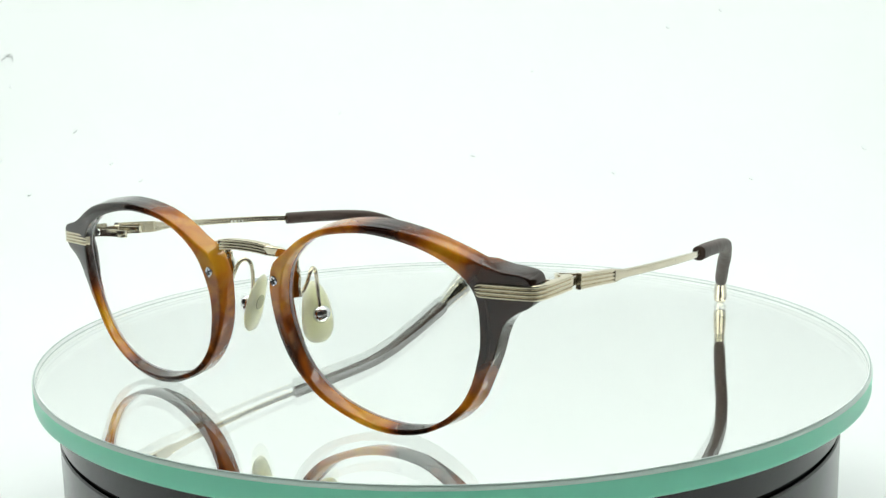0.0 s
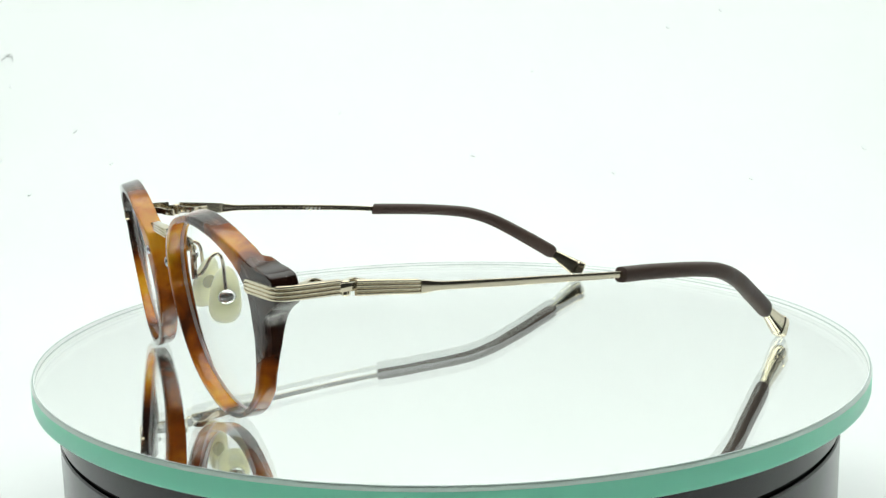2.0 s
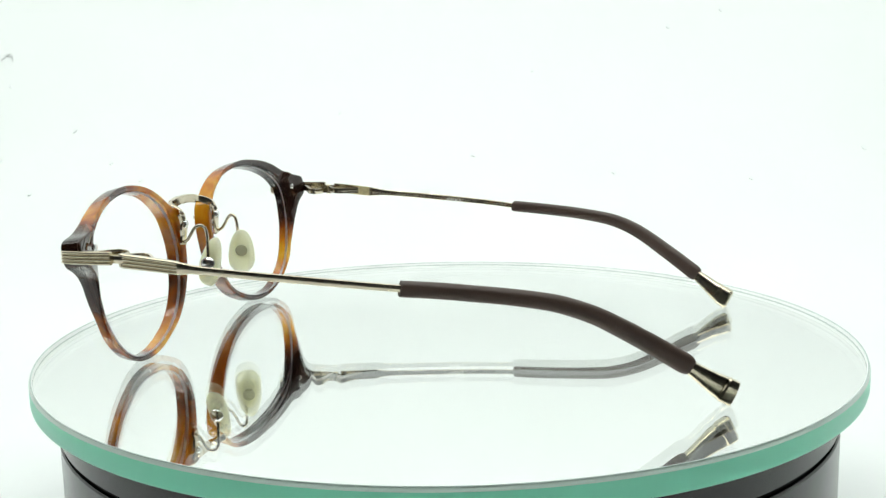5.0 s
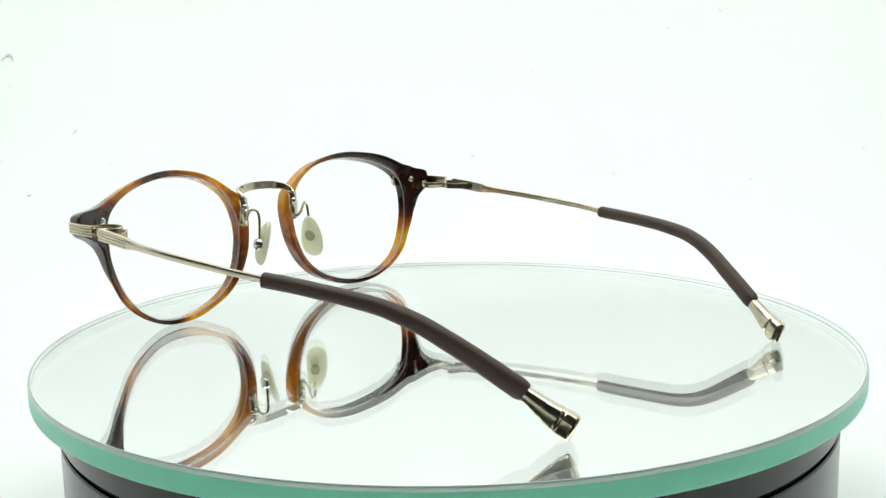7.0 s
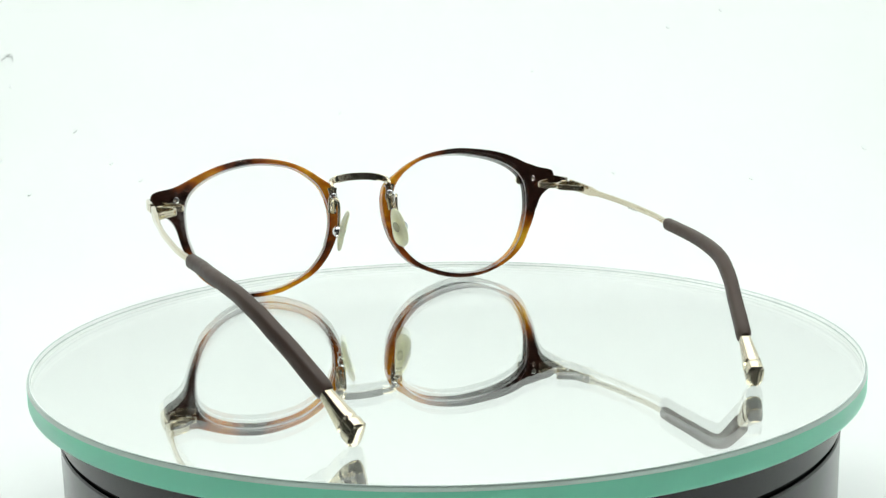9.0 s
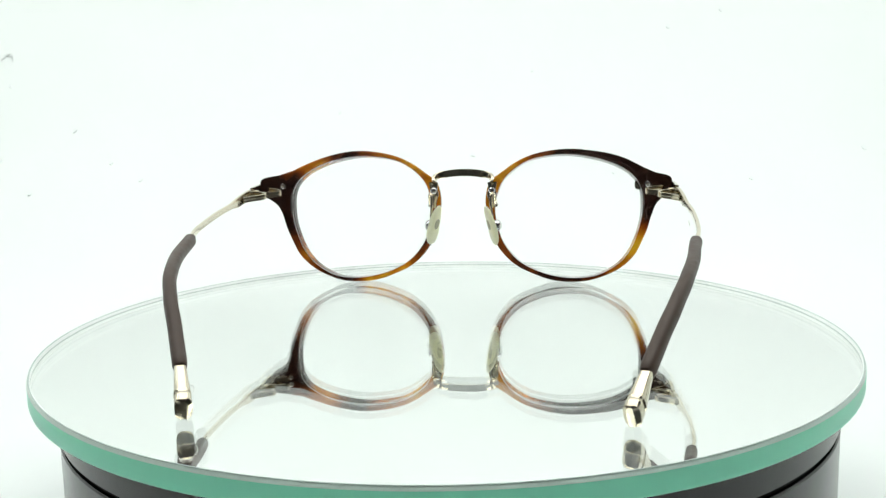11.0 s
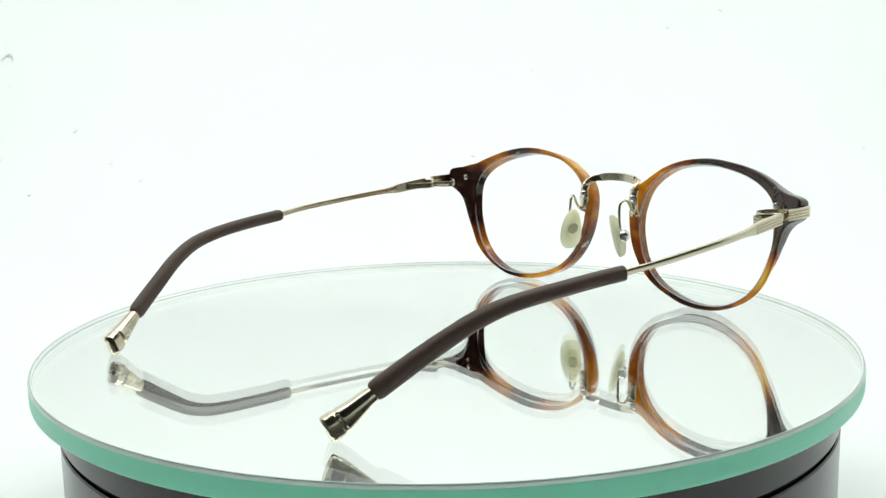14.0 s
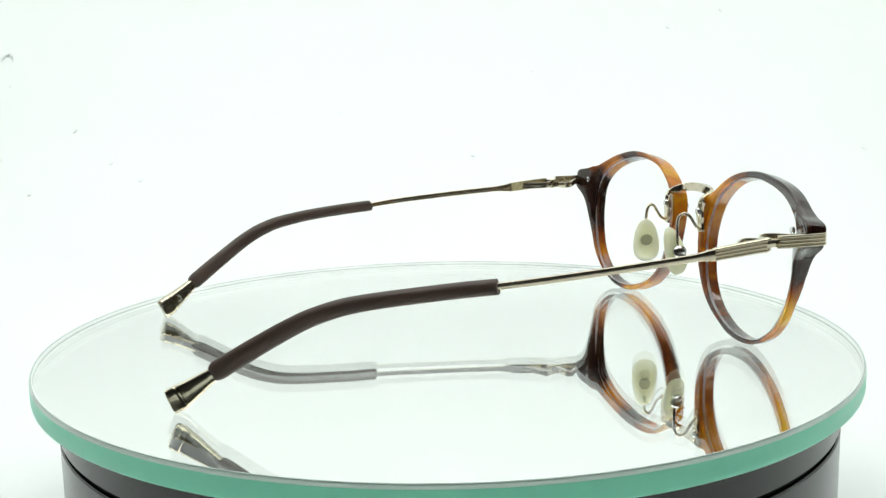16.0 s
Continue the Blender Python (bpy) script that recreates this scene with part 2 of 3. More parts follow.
def mirror_plate():
    plate = tagged(new("mirror_plate"), "round mirror disc of green-edged float glass on the turntable", "mirror disc")
    bm = bmesh.new()
    n = 200
    bm.faces.new([bm.verts.new((0.1132 * math.cos(2 * math.pi * k / n), 0.1132 * math.sin(2 * math.pi * k / n), 0.0)) for k in range(n)])
    glass = part("glass", bm, PLATE, plate)
    glass.visible_shadow = False
    bm = bmesh.new()
    lathe(bm, [(0.1131, -0.0060), (0.1131, -0.0056)], 200, False)
    part("mirror_backing", bm, MIRROR, plate, "silvered mirror backing")
    # white inner wall: its colour stands in for light passing through the green edge
    bm = bmesh.new()
    lathe(bm, [(0.1131, -0.0055), (0.11324, -0.0055), (0.11324, -0.00004), (0.1131, -0.00004)], 240, True)
    lip = part("backlit_lip", bm, LIP, plate, "inner side of the glass edge, white for light coming through")
    for r, z, h in ((0.11305, -0.00555, 0.0009), (0.11330, 0.00002, 0.00011)):
        bm = bmesh.new()
        lathe(bm, [(r, z), (r + 0.00035, z), (r + 0.00035, z + 0.7 * h), (r + 0.0002, z + h), (r, z + h)], 240, True)
        part("arris", bm, ARRIS, lip, "thin dark line where the glass is cut")
    bm = bmesh.new()
    lathe(bm, [(0.11328, -0.0060), (0.1134, -0.0060), (0.1138, -0.0056), (0.11395, -0.0050), (0.11395, -0.00095), (0.11328, -0.00095)], 240, True)
    part("ground_edge", bm, EDGE, plate, "ground green glass edge")
    bm = bmesh.new()
    lathe(bm, [(0.11325, -0.00094), (0.11394, -0.00094), (0.11392, -0.0007), (0.11345, -0.00005), (0.11325, 0.0)], 240, True)
    part("bevel", bm, BEVEL, plate, "grey-green polished bevel")
    return plate


TURNTABLE, PLATTER = turntable()
MIRROR_PLATE = mirror_plate()


# ---- eyeglasses (millimetres; x to the wearer's right, y forward, z up) ----
CX, CZ, DROP = 36.5, 24.0, 0.40
INNER = [(12.9, 34.1), (15.1, 37.7), (19.1, 41.2), (24.1, 43.8), (31.2, 45.2), (38.6, 45.4), (46.1, 44.2), (52.0, 42.2), (57, 39.2), (60, 35.7), (61.2, 31.4),
         (61.0, 24.3), (59.6, 18.6), (57.6, 13.6), (54.7, 9.3), (50.8, 5.9), (45.8, 3.4), (39.8, 2.5), (33.3, 2.9), (27.3, 4.4), (22, 6.7), (17.7, 10), (14.3, 14.4), (12.6, 18.8), (11.5, 23.3), (11.4, 28.5)]
OUTER = [(9.6, 36.2), (13.6, 39.4), (18.7, 42.9), (24.7, 45.5), (31.7, 47.0), (39.1, 47.4), (46.5, 46.3), (52.5, 44.6), (58.1, 42.3), (61.5, 40.7), (65.2, 39.4), (69.5, 38.7), (71.5, 37.8), (71.9, 35.8), (71.5, 32.6),
         (68.5, 30.8), (65.8, 28.5), (64.3, 25.3), (63, 20.4), (61, 15.5), (58.7, 11), (55, 7.1), (50.4, 4.1), (44.4, 1.7), (38.4, 0.98), (31.4, 1.5), (25.2, 3.5), (19.2, 6.3), (14.8, 10), (11.6, 14.4), (9.4, 19.4), (8.3, 25), (8.0, 31)]
THICK = 5.0
LEAN = 0.13              # the front leans back towards its foot
TONES_R = [(-180, .60), (-150, .42), (-112, .20), (-75, .24), (-54, .62), (-28, .92), (-16, .80), (-7, .45), (2, .12), (25, .04), (48, .07), (82, .08), (98, .14), (112, .40), (126, .66), (138, .74), (152, .84), (165, .7), (180, .60)]
TONES_L = [(-180, .50), (-165, .34), (-150, .36), (-126, .74), (-97, .84), (-88, .45), (-80, .14), (-68, .14), (-52, .38), (-35, .48), (-15, .36), (-3, .14), (4, .06), (22, .05), (30, .30), (38, .56), (48, .80), (56, .66), (66, .30), (76, .12), (86, .22), (98, .52), (130, .76), (155, .80), (180, .50)]


def polar(points):
    """Radius by angle round the lens's centre."""
    curve = spline([(x, z, 0) for x, z in points], 10, True)
    rows = sorted((math.atan2(p.y - CZ, p.x - CX), math.hypot(p.x - CX, p.y - CZ)) for p in curve)
    a = np.array([r[0] for r in rows])
    b = np.array([r[1] for r in rows])
    return lambda q: float(np.interp(q, a, b, period=2 * math.pi))


R_IN, R_OUT = polar(INNER), polar(OUTER)


def back_y(x, z):
    """The back face of the front: a slight wrap and a slight lean."""
    return 3.4 - 0.0011 * x * x + LEAN * (z - 23)


def step(x, a, b):
    k = max(0.0, min(1.0, (x - a) / (b - a)))
    return k * k * (3 - 2 * k)


def flare(side, x):
    """The rim on the wearer's right bows out a little further than the left one."""
    return x + (1.4 * step(x, 38, 57) * (1 - 0.7 * step(x, 63, 71)) if side > 0 else 0.0)


def thick(x):
    """The front thins towards the lugs."""
    return THICK - 1.1 * max(0.0, min(1.0, (x - 38) / 30))


def angles():
    """Fine steps round a rim, finer along the lug."""
    out = []
    for k in range(-180, 180, 2):
        out.append(radians(k))
        if 4 <= k < 30:
            out.append(radians(k + 1))
    return out


def acetate_rim(side, tones, parent):
    bm = bmesh.new()
    tone = bm.verts.layers.float.new("tone")
    ta, tv = [t[0] for t in tones], [t[1] for t in tones]
    rings, values = [], []
    for q in angles():
        ri, ro = R_IN(q), R_OUT(q)
        ring = []
        deep = thick(CX + 0.5 * (ri + ro) * math.cos(q))
        for w, d in round_rect(0, ro - ri, 0, deep, min(0.6, (ro - ri) * 0.3), 5):
            # the inner edge stands further forward than the outer one
            dish = 0.7 * max(0.0, 1 - max(w, 0.0) / 3.2)
            low = max(0.0, min(1.0, (8 - math.degrees(q)) / 26))
            # the rim is shallower along its foot
            if d < deep * 0.4:
                d += low * (1.0 * max(0.0, -math.sin(q)) + 0.6 * max(0.0, math.cos(q)))
            # the front is cut narrower than the back at the top and on the temple side below the lug
            if d > deep * 0.5:
                w -= max(0.0, math.cos(q)) * ((0.5 if side > 0 else 0.9) if w < (ro - ri) * 0.5 else 1.1 * low) + 0.5 * max(0.0, math.sin(q))
            if w > (ro - ri) * 0.5 and q > 0:
                w += (0.7 if side > 0 else -0.2) * math.exp(-((CX + ro * math.cos(q) - 55) / 9) ** 2)
            x, z = CX + (ri + w) * math.cos(q), CZ + (ri + w) * math.sin(q)
            # the lug thins towards its end, the front inner edge is bevelled
            d = d - (0.1 * (1 - max(w, 0.0) / (ro - ri)) if d > deep * 0.6 else 0)
            # the lug is deeper than the rim
            if d < deep * 0.4:
                d -= 1.5 * max(0.0, min(1.0, (x - 61.2) / 1.4)) * max(0.0, min(1.0, (z - 20) / 11))
            ring.append((side * flare(side, x) * MM, (back_y(x, z) + d + dish) * MM, (z - DROP - LEAN * d) * MM))
        rings.append(ring)
        values.append(float(np.interp(math.degrees(q), ta, tv)))
    for ring, value in zip(grid(bm, rings, True), values):
        for v in ring:
            v[tone] = value
    return part("rim", bm, ACETATE, parent, "tortoiseshell acetate rim in amber and dark brown", 50)


def lens(side, parent):
    bm = bmesh.new()
    n, m = 96, 9
    layers = []
    for shift in (0.0, -1.3):
        rows = []
        for j in range(1, m + 1):
            f = j / m
            row = []
            for k in range(n):
                q = 2 * math.pi * k / n - math.pi
                r = (R_IN(q) + 0.12) * f
                x, z = CX + r * math.cos(q), CZ + r * math.sin(q)
                row.append(bm.verts.new((side * flare(side, x) * MM, (back_y(x, z) + 2.5 + 1.6 * (1 - f * f) + shift) * MM, (z - DROP - LEAN * 2.5) * MM)))
            rows.append(row)
        mid = bm.verts.new((side * CX * MM, (back_y(CX, CZ) + 4.1 + shift) * MM, (CZ - DROP - LEAN * 2.5) * MM))
        for k in range(n):
            bm.faces.new((mid, rows[0][k], rows[0][(k + 1) % n]))
            for j in range(m - 1):
                bm.faces.new((rows[j][k], rows[j + 1][k], rows[j + 1][(k + 1) % n], rows[j][(k + 1) % n]))
        layers.append(rows[-1])
    for k in range(n):
        bm.faces.new((layers[0][k], layers[1][k], layers[1][(k + 1) % n], layers[0][(k + 1) % n]))
    ob = part("lens", bm, LENS, parent, "clear uncut demo lens", 60)
    ob.visible_shadow = False
    # the ground edge that sits in the rim's groove
    bm = bmesh.new()
    rings = []
    for k in range(n):
        q = 2 * math.pi * k / n - math.pi
        ring = []
        for r, d in ((0.05, 1.5), (-0.10, 1.6), (-0.14, 1.95), (-0.10, 2.3), (0.05, 2.4)):
            x, z = CX + (R_IN(q) + r) * math.cos(q), CZ + (R_IN(q) + r) * math.sin(q)
            ring.append((side * flare(side, x) * MM, (back_y(x, z) + d) * MM, (z - DROP - LEAN * d) * MM))
        rings.append(ring)
    grid(bm, rings, True)
    part("lens_edge", bm, GROUND, ob, "pale ground edge of the lens")
    return ob


def fluted(height, depth, ridges, groove, out):
    """A strap's section: plain inside, ridged outside. out: +1 when the outside is on the left of the way."""
    h, d = height / 2, depth / 2
    pts = [(-d, h), (-d, -h)]
    for k in range(ridges):
        z0 = -h + height * k / ridges
        s = height / ridges
        for f, g in ((0.04, groove), (0.22, 0.12 * groove), (0.5, 0.0), (0.78, 0.12 * groove), (0.96, groove)):
            pts.append((d - g, z0 + s * f))
    return [(out * a * MM, b * MM) for a, b in pts]


def scaled(section, f, g):
    return [(a * f, b * g) for a, b in section]


def v(side, x, y, z):
    """A point of one side; the two temples are not bent quite alike."""
    if side > 0:
        z = z - 0.4 * math.exp(-((y + 105) / 24) ** 2)
        x = x + 0.5 * max(0.0, min(1.0, (x - 60) / 8)) * max(0.0, min(1.0, (y + 82) / 30))
    else:
        z = z + 0.65 * math.exp(-((y + 72) / 34) ** 2)
    return (side * x * MM, y * MM, (z - DROP) * MM)


def bridge(parent):
    bm = bmesh.new()
    # fluted strap across the middle, arched
    half = [(7.2, 8.3, 38.4), (5.0, 8.7, 38.75), (2.5, 8.95, 38.95)]
    pts = half + [(0, 9.0, 39.0)] + [(-x, y, z) for x, y, z in half[::-1]]
    sec = fluted(2.5, 1.5, 4, 0.28, -1)
    sweep(bm, spline([v(1, *p) for p in pts], 6), lambda u: sec)
    strap = part("bridge", bm, SILVER, parent, "fluted champagne metal bridge", 30)
    # plain polished arms that bend back and down to the plates
    for side in (1, -1):
        bm = bmesh.new()
        pts = [(6.9, 8.35, 38.4), (8.2, 8.0, 38.2), (9.4, 7.1, 37.9), (10.1, 5.8, 37.4), (10.4, 4.6, 36.7), (10.4, 3.9, 35.6), (10.35, 3.55, 34.4)]

        def arm(u):
            h, d = 1.2 - 0.15 * math.sin(math.pi * u), 0.66 - 0.12 * u
            return [(a * MM, b * MM) for a, b in round_rect(-d, d, -h, h, 0.25, 3)]
        sweep(bm, spline([v(side, *p) for p in pts], 6), arm, up=(0, 0.35, 0.94))
        part("bridge_arm", bm, SILVER, strap, "plain polished arm of the bridge")
    return strap


def pad_plate(side, parent):
    """The plate behind the nasal side of a rim, with its screw, that carries the bridge and the pad arm."""
    bm = bmesh.new()
    path = spline([v(side, *p) for p in ((10.35, 3.9, 36.0), (10.4, 3.6, 35), (10.3, 3.4, 33.4), (10.3, 3.3, 32), (10.6, 3.4, 29.3), (11.0, 3.4, 27.2))], 5)

    def sec(u):
        w = 1.4 + 0.40 * math.exp(-((u - 0.62) / 0.12) ** 2) + 0.25 * math.exp(-((u - 0.93) / 0.06) ** 2) + 0.25 * math.exp(-((u - 0.05) / 0.15) ** 2) - 0.15 * u
        return [(a * MM, b * MM) for a, b in round_rect(-w, w, -0.42, 0.42, 0.18, 2)]
    sweep(bm, path, sec, up=(0, -1, 0))
    plate = part("pad_plate", bm, SILVER, parent, "polished metal pad plate")
    bm = bmesh.new()
    lathe(bm, [(1.2 * MM, 0), (1.2 * MM, 0.35 * MM), (0.95 * MM, 0.75 * MM), (0.4 * MM, 0.98 * MM)], 20, False)
    place(bm, Matrix.Translation(v(side, 10.3, 3.0, 33.2)) @ pose(0, 0, 0, 90, 0, 0))
    part("nut", bm, STEEL, plate, "domed steel nut")


def front_screw(side, x, z, parent):
    """A slotted screw head let into the front of a rim."""
    y = back_y(x, z) + thick(x) + 0.42
    bm = bmesh.new()
    n = 20
    lathe(bm, [(1.12 * MM, -0.4 * MM), (1.12 * MM, 0.12 * MM), (0.9 * MM, 0.26 * MM), (0.75 * MM, 0.20 * MM)], n, False)
    place(bm, Matrix.Translation(v(side, x, y - 0.05, z)) @ pose(0, 0, 0, -90, 0, 0))
    screw = part("screw", bm, STEEL, parent, "polished steel cross-head screw")
    # black bars laid on the head stand for the shade in its slot
    bm = bmesh.new()
    block(bm, -0.72 * MM, 0.72 * MM, -0.14 * MM, 0.14 * MM, 0, 0.05 * MM)
    block(bm, -0.14 * MM, 0.14 * MM, -0.72 * MM, 0.72 * MM, 0, 0.047 * MM)
    place(bm, Matrix.Translation(v(side, x, y + 0.165, z)) @ pose(0, 0, 0, -90, 0, 0) @ pose(0, 0, 0, 0, 0, 25))
    part("slot_shade", bm, GROOVE, screw, "black cross drawn for the shaded slot")


def rivet(side, x, z, parent):
    y = back_y(x, z) - 1.45
    bm = bmesh.new()
    lathe(bm, [(0.95 * MM, -0.3 * MM), (0.95 * MM, 0.1 * MM), (0.7 * MM, 0.3 * MM), (0.3 * MM, 0.36 * MM)], 18, False)
    place(bm, Matrix.Translation(v(side, x, y, z)) @ pose(0, 0, 0, 90, 0, 0))
    part("rivet", bm, STEEL, parent, "polished round rivet head")


def pad_arm(side, parent):
    bm = bmesh.new()
    pts = [(11.3, 3.2, 28.0), (11.5, 1.8, 28.6), (11.6, 0.6, 30.2), (11.4, -0.7, 32.2), (10.9, -2.2, 32.9), (10.4, -3.5, 32.0), (10.3, -4.0, 29.5), (10.5, -4.1, 26.0), (10.8, -4.2, 22.6)]
    path = spline([v(side, *p) for p in pts], 6)
    sweep(bm, path, lambda u: [(a * MM, b * MM) for a, b in ellipse(0.46, 0.46, 10)], up=(1, 0, 0.02))
    part("pad_arm", bm, SILVER, parent, "thin bent metal pad arm")
    bm = bmesh.new()
    bmesh.ops.create_uvsphere(bm, u_segments=20, v_segments=12, radius=2.0 * MM)
    place(bm, Matrix.Translation(v(side, 12.2 if side > 0 else 11.0, -4.3, 21.8)) @ pose(0, 0, 0, 0, side * 14, 0) @ Matrix.Diagonal((0.95, 1.15, 1.05, 1)))
    part("pad_box", bm, STEEL, parent, "rounded steel pad box")


def nose_pad(side, parent):
    spot = (10.7, -4.9, 22.0) if side > 0 else (9.6, -4.3, 22.2)
    bm = bmesh.new()
    rings = []
    n = 32
    for f, d in ((0.02, -1.15), (0.45, -1.10), (0.80, -0.90), (0.95, -0.5), (1.0, -0.05), (0.97, 0.4), (0.86, 0.75), (0.5, 1.0), (0.02, 1.05)):
        ring = []
        for k in range(n):
            q = 2 * math.pi * k / n
            z = 7.2 * math.copysign(abs(math.sin(q)) ** 0.85, math.sin(q))
            y = 3.9 * math.copysign(abs(math.cos(q)) ** 0.85, math.cos(q)) * (1.0 - 0.034 * z)
            ring.append((d * MM - 0.00003 * (z * f) ** 2 * 0.35, y * f * MM, z * f * MM))
        rings.append(ring)
    grid(bm, rings)
    # the flat side faces the nose and leans with it
    place(bm, Matrix.Scale(side, 4, (1, 0, 0)))
    place(bm, Matrix.Translation(v(side, *spot)) @ pose(0, 0, 0, 4, side * -15, side * 18))
    pad = part("nose_pad", bm, PAD, parent, "ivory translucent silicone nose pad")
    bm = bmesh.new()
    lathe(bm, [(1.85 * MM, 0), (1.85 * MM, 0.2 * MM)], 24, False)
    place(bm, Matrix.Translation(v(side, *spot)) @ pose(0, 0, 0, 4, side * -15, side * 18) @ Matrix.Translation((side * -1.03 * MM, 0, 0.4 * MM)) @ pose(0, 0, 0, 0, -90 * side, 0))
    part("pad_core", bm, CORE, pad, "olive core that shows through the pad")


def end_piece(side, parent):
    """Fluted metal that wraps the lug's corner and runs back to the hinge."""
    bm = bmesh.new()
    z = 34.6
    f = lambda x: back_y(x, z) + thick(x) + 0.1
    pts = [(60.2, f(60.2), z), (63, f(63), z), (66, f(66), z), (69.4, f(69.4) - 0.05, z), (71.6, f(71) - 0.6, z), (72.5, f(71) - 2.2, z), (72.7, -1.5, z), (72.7, -5, z), (72.5, -10.2, z)]
    path = spline([v(side, *p) for p in pts], 5)
    sec = fluted(3.2, 1.2, 4, 0.28, side)

    def shape(u):
        k = min(1.0, 0.55 + u * 12)
        return scaled(sec, 1.0, k)
    sweep(bm, path, shape)
    piece = part("end_piece", bm, SILVER, parent, "fluted champagne metal end piece wrapping the lug", 30)
    # the hinge: looped straps inside, a barrel and a screw
    for pts in ([(69.2, -0.6, 34.7), (68.0, -4.0, 34.6), (65.2, -6.3, 34.5), (63.2, -7.6, 34.2), (63.3, -9.3, 33.9), (65.5, -9.9, 33.7), (69.2, -10.8, 33.6), (70.6, -11.8, 33.6)],
                [(70.6, -12.6, 34.2), (68.0, -13.6, 34.2), (66.3, -15.6, 34.0), (67.0, -17.4, 33.7), (69.8, -19.6, 33.5), (72.2, -22.2, 33.3)]):
        bm = bmesh.new()
        sweep(bm, spline([v(side, *p) for p in pts], 5), lambda u: [(a * MM, b * MM) for a, b in round_rect(-0.4, 0.4, -0.95, 0.95, 0.16, 2)])
        part("hinge_strap", bm, SILVER, piece, "looped metal hinge strap")
    bm = bmesh.new()
    lathe(bm, [(0.8 * MM, -1.6 * MM), (1.05 * MM, -1.4 * MM), (1.05 * MM, 1.4 * MM), (0.8 * MM, 1.6 * MM)], 20, False)
    place(bm, Matrix.Translation(v(side, 70.4, -12.2, 33.9)))
    part("hinge_barrel", bm, SILVER, piece, "champagne metal hinge barrel")
    bm = bmesh.new()
    c = Vector(v(side, 71.9, -11.9, 34.3))
    block(bm, c.x - 0.4 * MM, c.x + 0.4 * MM, c.y - 2.0 * MM, c.y + 2.0 * MM, c.z - 0.9 * MM, c.z + 0.9 * MM, 0.15 * MM)
    part("hinge_leaf", bm, SILVER, piece, "plain metal leaf in the hinge's gap")


TEMPLE = [(72.6, -13.6, 34.1), (73.0, -20, 33.6), (73.2, -28, 32.8), (73.8, -45, 31.6), (73.3, -62, 30.3), (72.6, -71, 29.6), (70.8, -81, 28.75)]
EAR = [(71.1, -79.8, 28.8), (70.8, -81, 28.7), (69.7, -88, 28.4), (68.6, -96, 27.9), (67.1, -104, 27.2), (65.3, -111.7, 26.1), (64.0, -116.6, 24.8), (62.2, -121.5, 22.8), (60.4, -126, 20.3), (58.0, -131, 17.1), (55.8, -136, 13.8), (53.1, -142, 9.7)]
TIP = [(54.0, -140, 11.0), (52.6, -143.4, 8.5), (51.2, -147, 5.8), (50.0, -150.0, 3.75), (49.3, -151.8, 2.8)]


def temple(side, parent):
    """One arm: fluted root, thin wire, rubber sleeve, flattened metal tip."""
    bm = bmesh.new()
    path = spline([v(side, *p) for p in TEMPLE[:3]], 8)
    sec = fluted(3.4, 1.3, 4, 0.26, side)
    sweep(bm, path, lambda u: scaled(sec, (1.0 - 0.15 * u) * (0.8 if u > 0.99 else 1.0), (1.0 - 0.10 * u) * (0.88 if u > 0.99 else 1.0)))
    arm = part("temple", bm, SILVER, parent, "fluted champagne metal temple root", 30)
    bm = bmesh.new()
    path = spline([v(side, *p) for p in TEMPLE[2:]], 8)
    path[0] = path[0] + Vector((0, 0.4 * MM, 0))

    def wire(u):
        k = max(0.0, 1 - u / 0.09)
        k = k * k * (3 - 2 * k)
        return [(a * MM, b * MM) for a, b in ellipse(0.55 + 0.08 * k, 0.92 - 0.14 * u + 0.50 * k, 20, 6.0)]
    sweep(bm, path, wire)
    part("temple_wire", bm, SILVER, arm, "slim champagne metal temple wire")
    bm = bmesh.new()
    path = spline([v(side, *p) for p in EAR], 7)

    def tube(u):
        r = 1.0
        if u < 0.02:
            r = (0.74, 0.93)[u > 0.008]
        if u > 0.985:
            r = (0.93, 0.78)[u > 0.995]
        w, h = 1.66 + 0.14 * u, 1.84 + 0.9 * max(0.0, u - 0.35)
        return [(a * r * MM, b * r * MM) for a, b in ellipse(w, h, 20, 2.5)]
    sweep(bm, path, tube)
    part("ear_sleeve", bm, SLEEVE, arm, "taupe rubber ear sleeve")
    bm = bmesh.new()
    path = spline([v(side, *p) for p in TIP], 10)

    def spoon(u):
        # a slim neck that flares to a flat spoon, with a groove before its chamfered end
        w = 1.15 + 0.85 * min(1, u / 0.6)
        h = 1.50 + 1.55 * min(1, max(0.0, u - 0.1) / 0.6) ** 1.1
        if 0.60 < u < 0.66:
            w, h = w * 0.82, h * 0.97
        if u > 0.90:
            k = (u - 0.90) / 0.10
            w, h = w * (1 - 0.5 * k), h * (1 - 0.10 * k)
        return [(a * MM, b * MM) for a, b in ellipse(w, h, 28, 3.2)]
    sweep(bm, path, spoon)
    part("temple_tip", bm, SILVER, arm, "flattened polished metal temple tip", 30)
    return arm


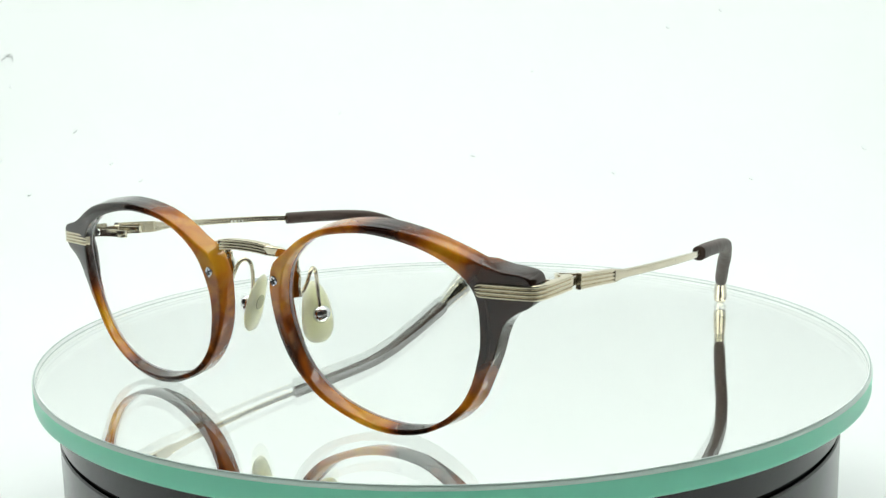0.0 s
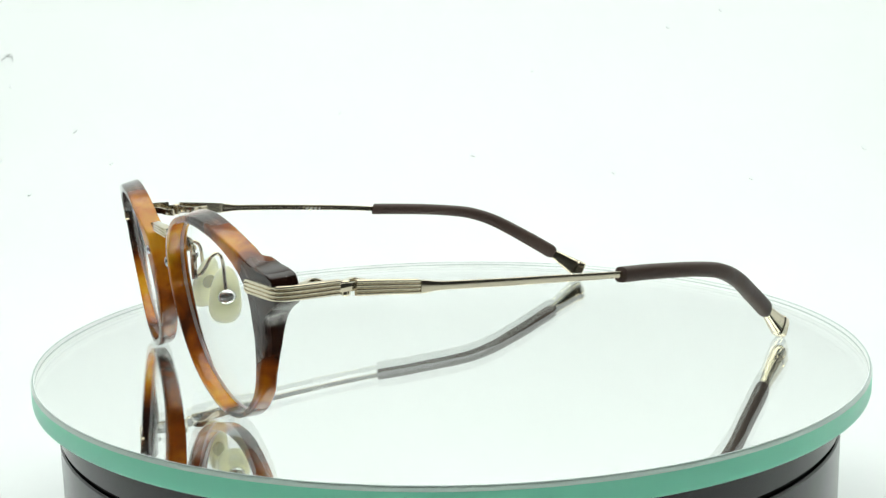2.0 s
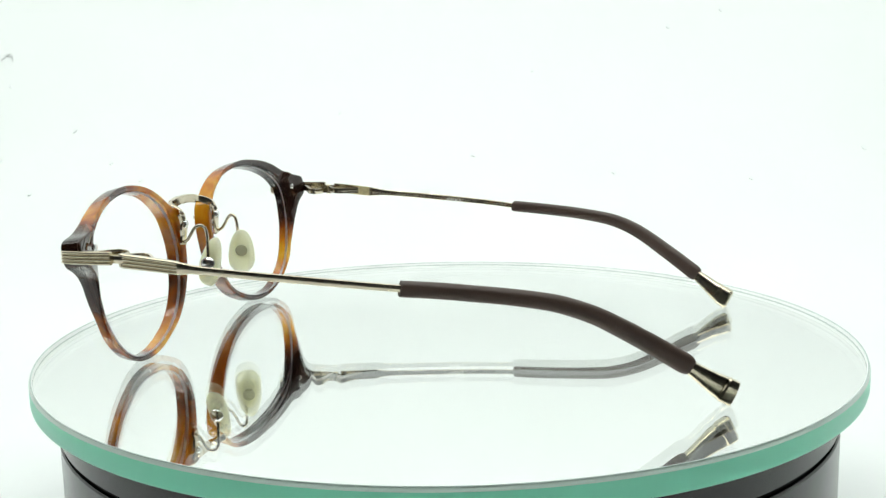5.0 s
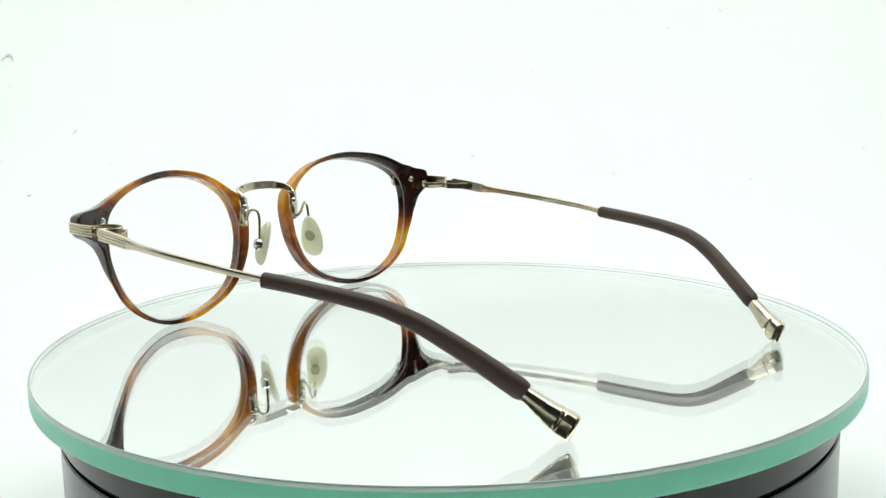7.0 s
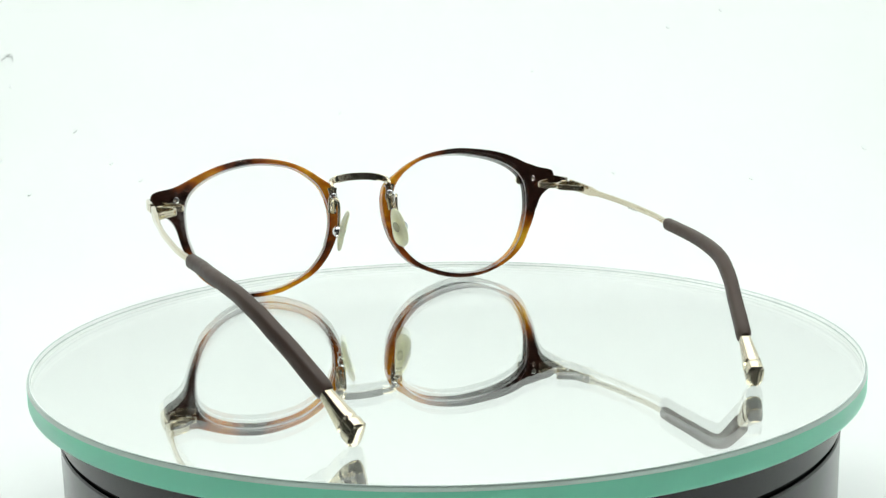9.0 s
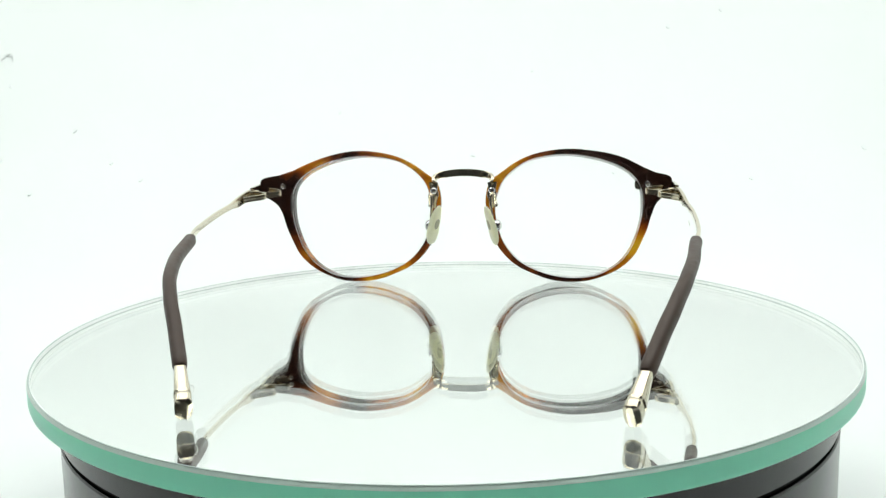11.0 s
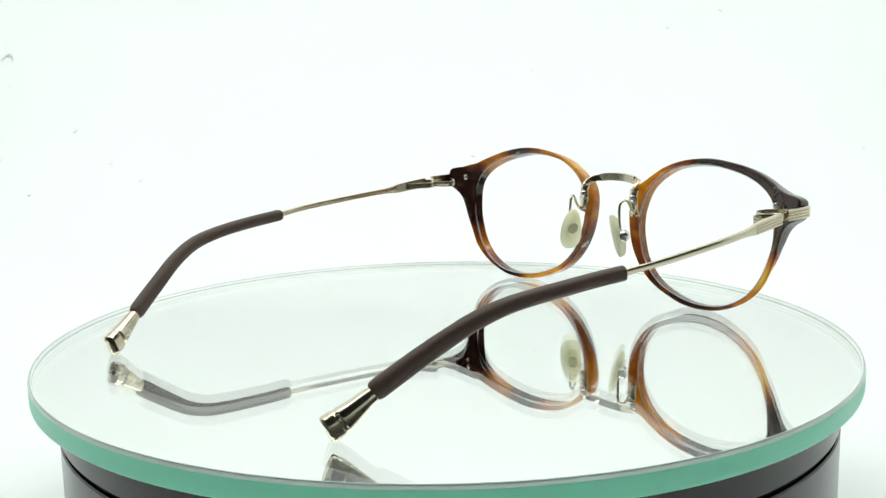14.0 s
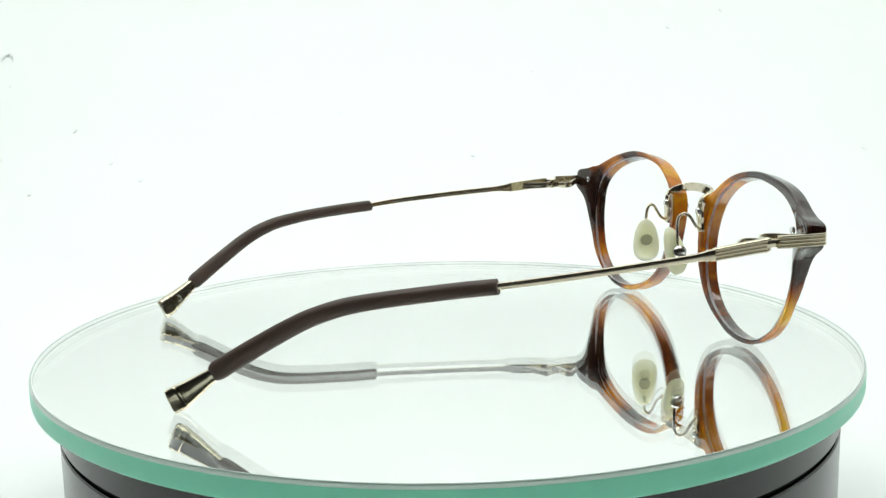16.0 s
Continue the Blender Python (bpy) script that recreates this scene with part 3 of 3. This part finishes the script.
def maker_ring(side, arm):
    """A plain engraved ring on the inner face of the tip."""
    bm = bmesh.new()
    lathe(bm, [(a * MM, b * MM) for a, b in ((0.95, 0), (1.12, 0), (1.12, 0.12), (0.95, 0.12))], 28, True)
    c = Vector(v(side, 51.3, -146.6, 6.0)) - Vector((side * 2.02 * MM, 0, 0))
    place(bm, Matrix.Translation(c) @ pose(0, 0, 0, 0, -90 * side, 0) @ pose(0, 0, 0, -22 * side, 0, 0))
    part("engraved_ring", bm, INK, arm, "pale engraved ring mark")


def print_bars(side, arm):
    """Small stamped print on the inner face of the wire, too small to read."""
    for k, wide in enumerate((1.0, 0.9, 1.0, 0.5)):
        bm = bmesh.new()
        y = -56.0 - 1.45 * k
        z = float(np.interp(-y, [45, 62], [31.5, 30.1]))
        x = float(np.interp(-y, [45, 62], [72.9, 72.1])) - 0.63
        block(bm, *sorted((side * (x - 0.03) * MM, side * (x + 0.02) * MM)), (y - wide / 2) * MM, (y + wide / 2) * MM, (z - DROP - 0.38) * MM, (z - DROP + 0.38) * MM)
        part("print_mark", bm, INK, arm, "pale stamped mark")


def eyeglasses():
    thing = tagged(new("eyeglasses"), "round tortoiseshell eyeglasses with champagne metal temples and ivory nose pads", "eyeglasses")
    for side, tones in ((1, TONES_R), (-1, TONES_L)):
        acetate_rim(side, tones, thing)
        lens(side, thing)
        pad_plate(side, thing)
        front_screw(side, 10.2, 32, thing)
        rivet(side, 63.9, 35.6, thing)
        pad_arm(side, thing)
        nose_pad(side, thing)
        end_piece(side, thing)
        arm = temple(side, thing)
        if side > 0:
            print_bars(side, arm)
        else:
            maker_ring(side, arm)
    bridge(thing)
    return thing


EYEGLASSES = eyeglasses()


# ---- all that turns ----
def motions():
    times = [k / 10 for k in range(161)]
    spot = Vector((-0.04304, 0.05821, 0.0))
    walk(EYEGLASSES, [(t, pose(0, 0, 0, 0, 0, turn(t)) @ pose(*spot, 0, 0, 35.01)) for t in times])
    walk(MIRROR_PLATE, [(t, pose(0, 0, 0, 0, 0, turn(t)) @ pose(-0.00045, -0.00061, 0.0)) for t in times])
    walk(PLATTER, [(t, pose(0, 0, 0, 0, 0, turn(t))) for t in times])


motions()
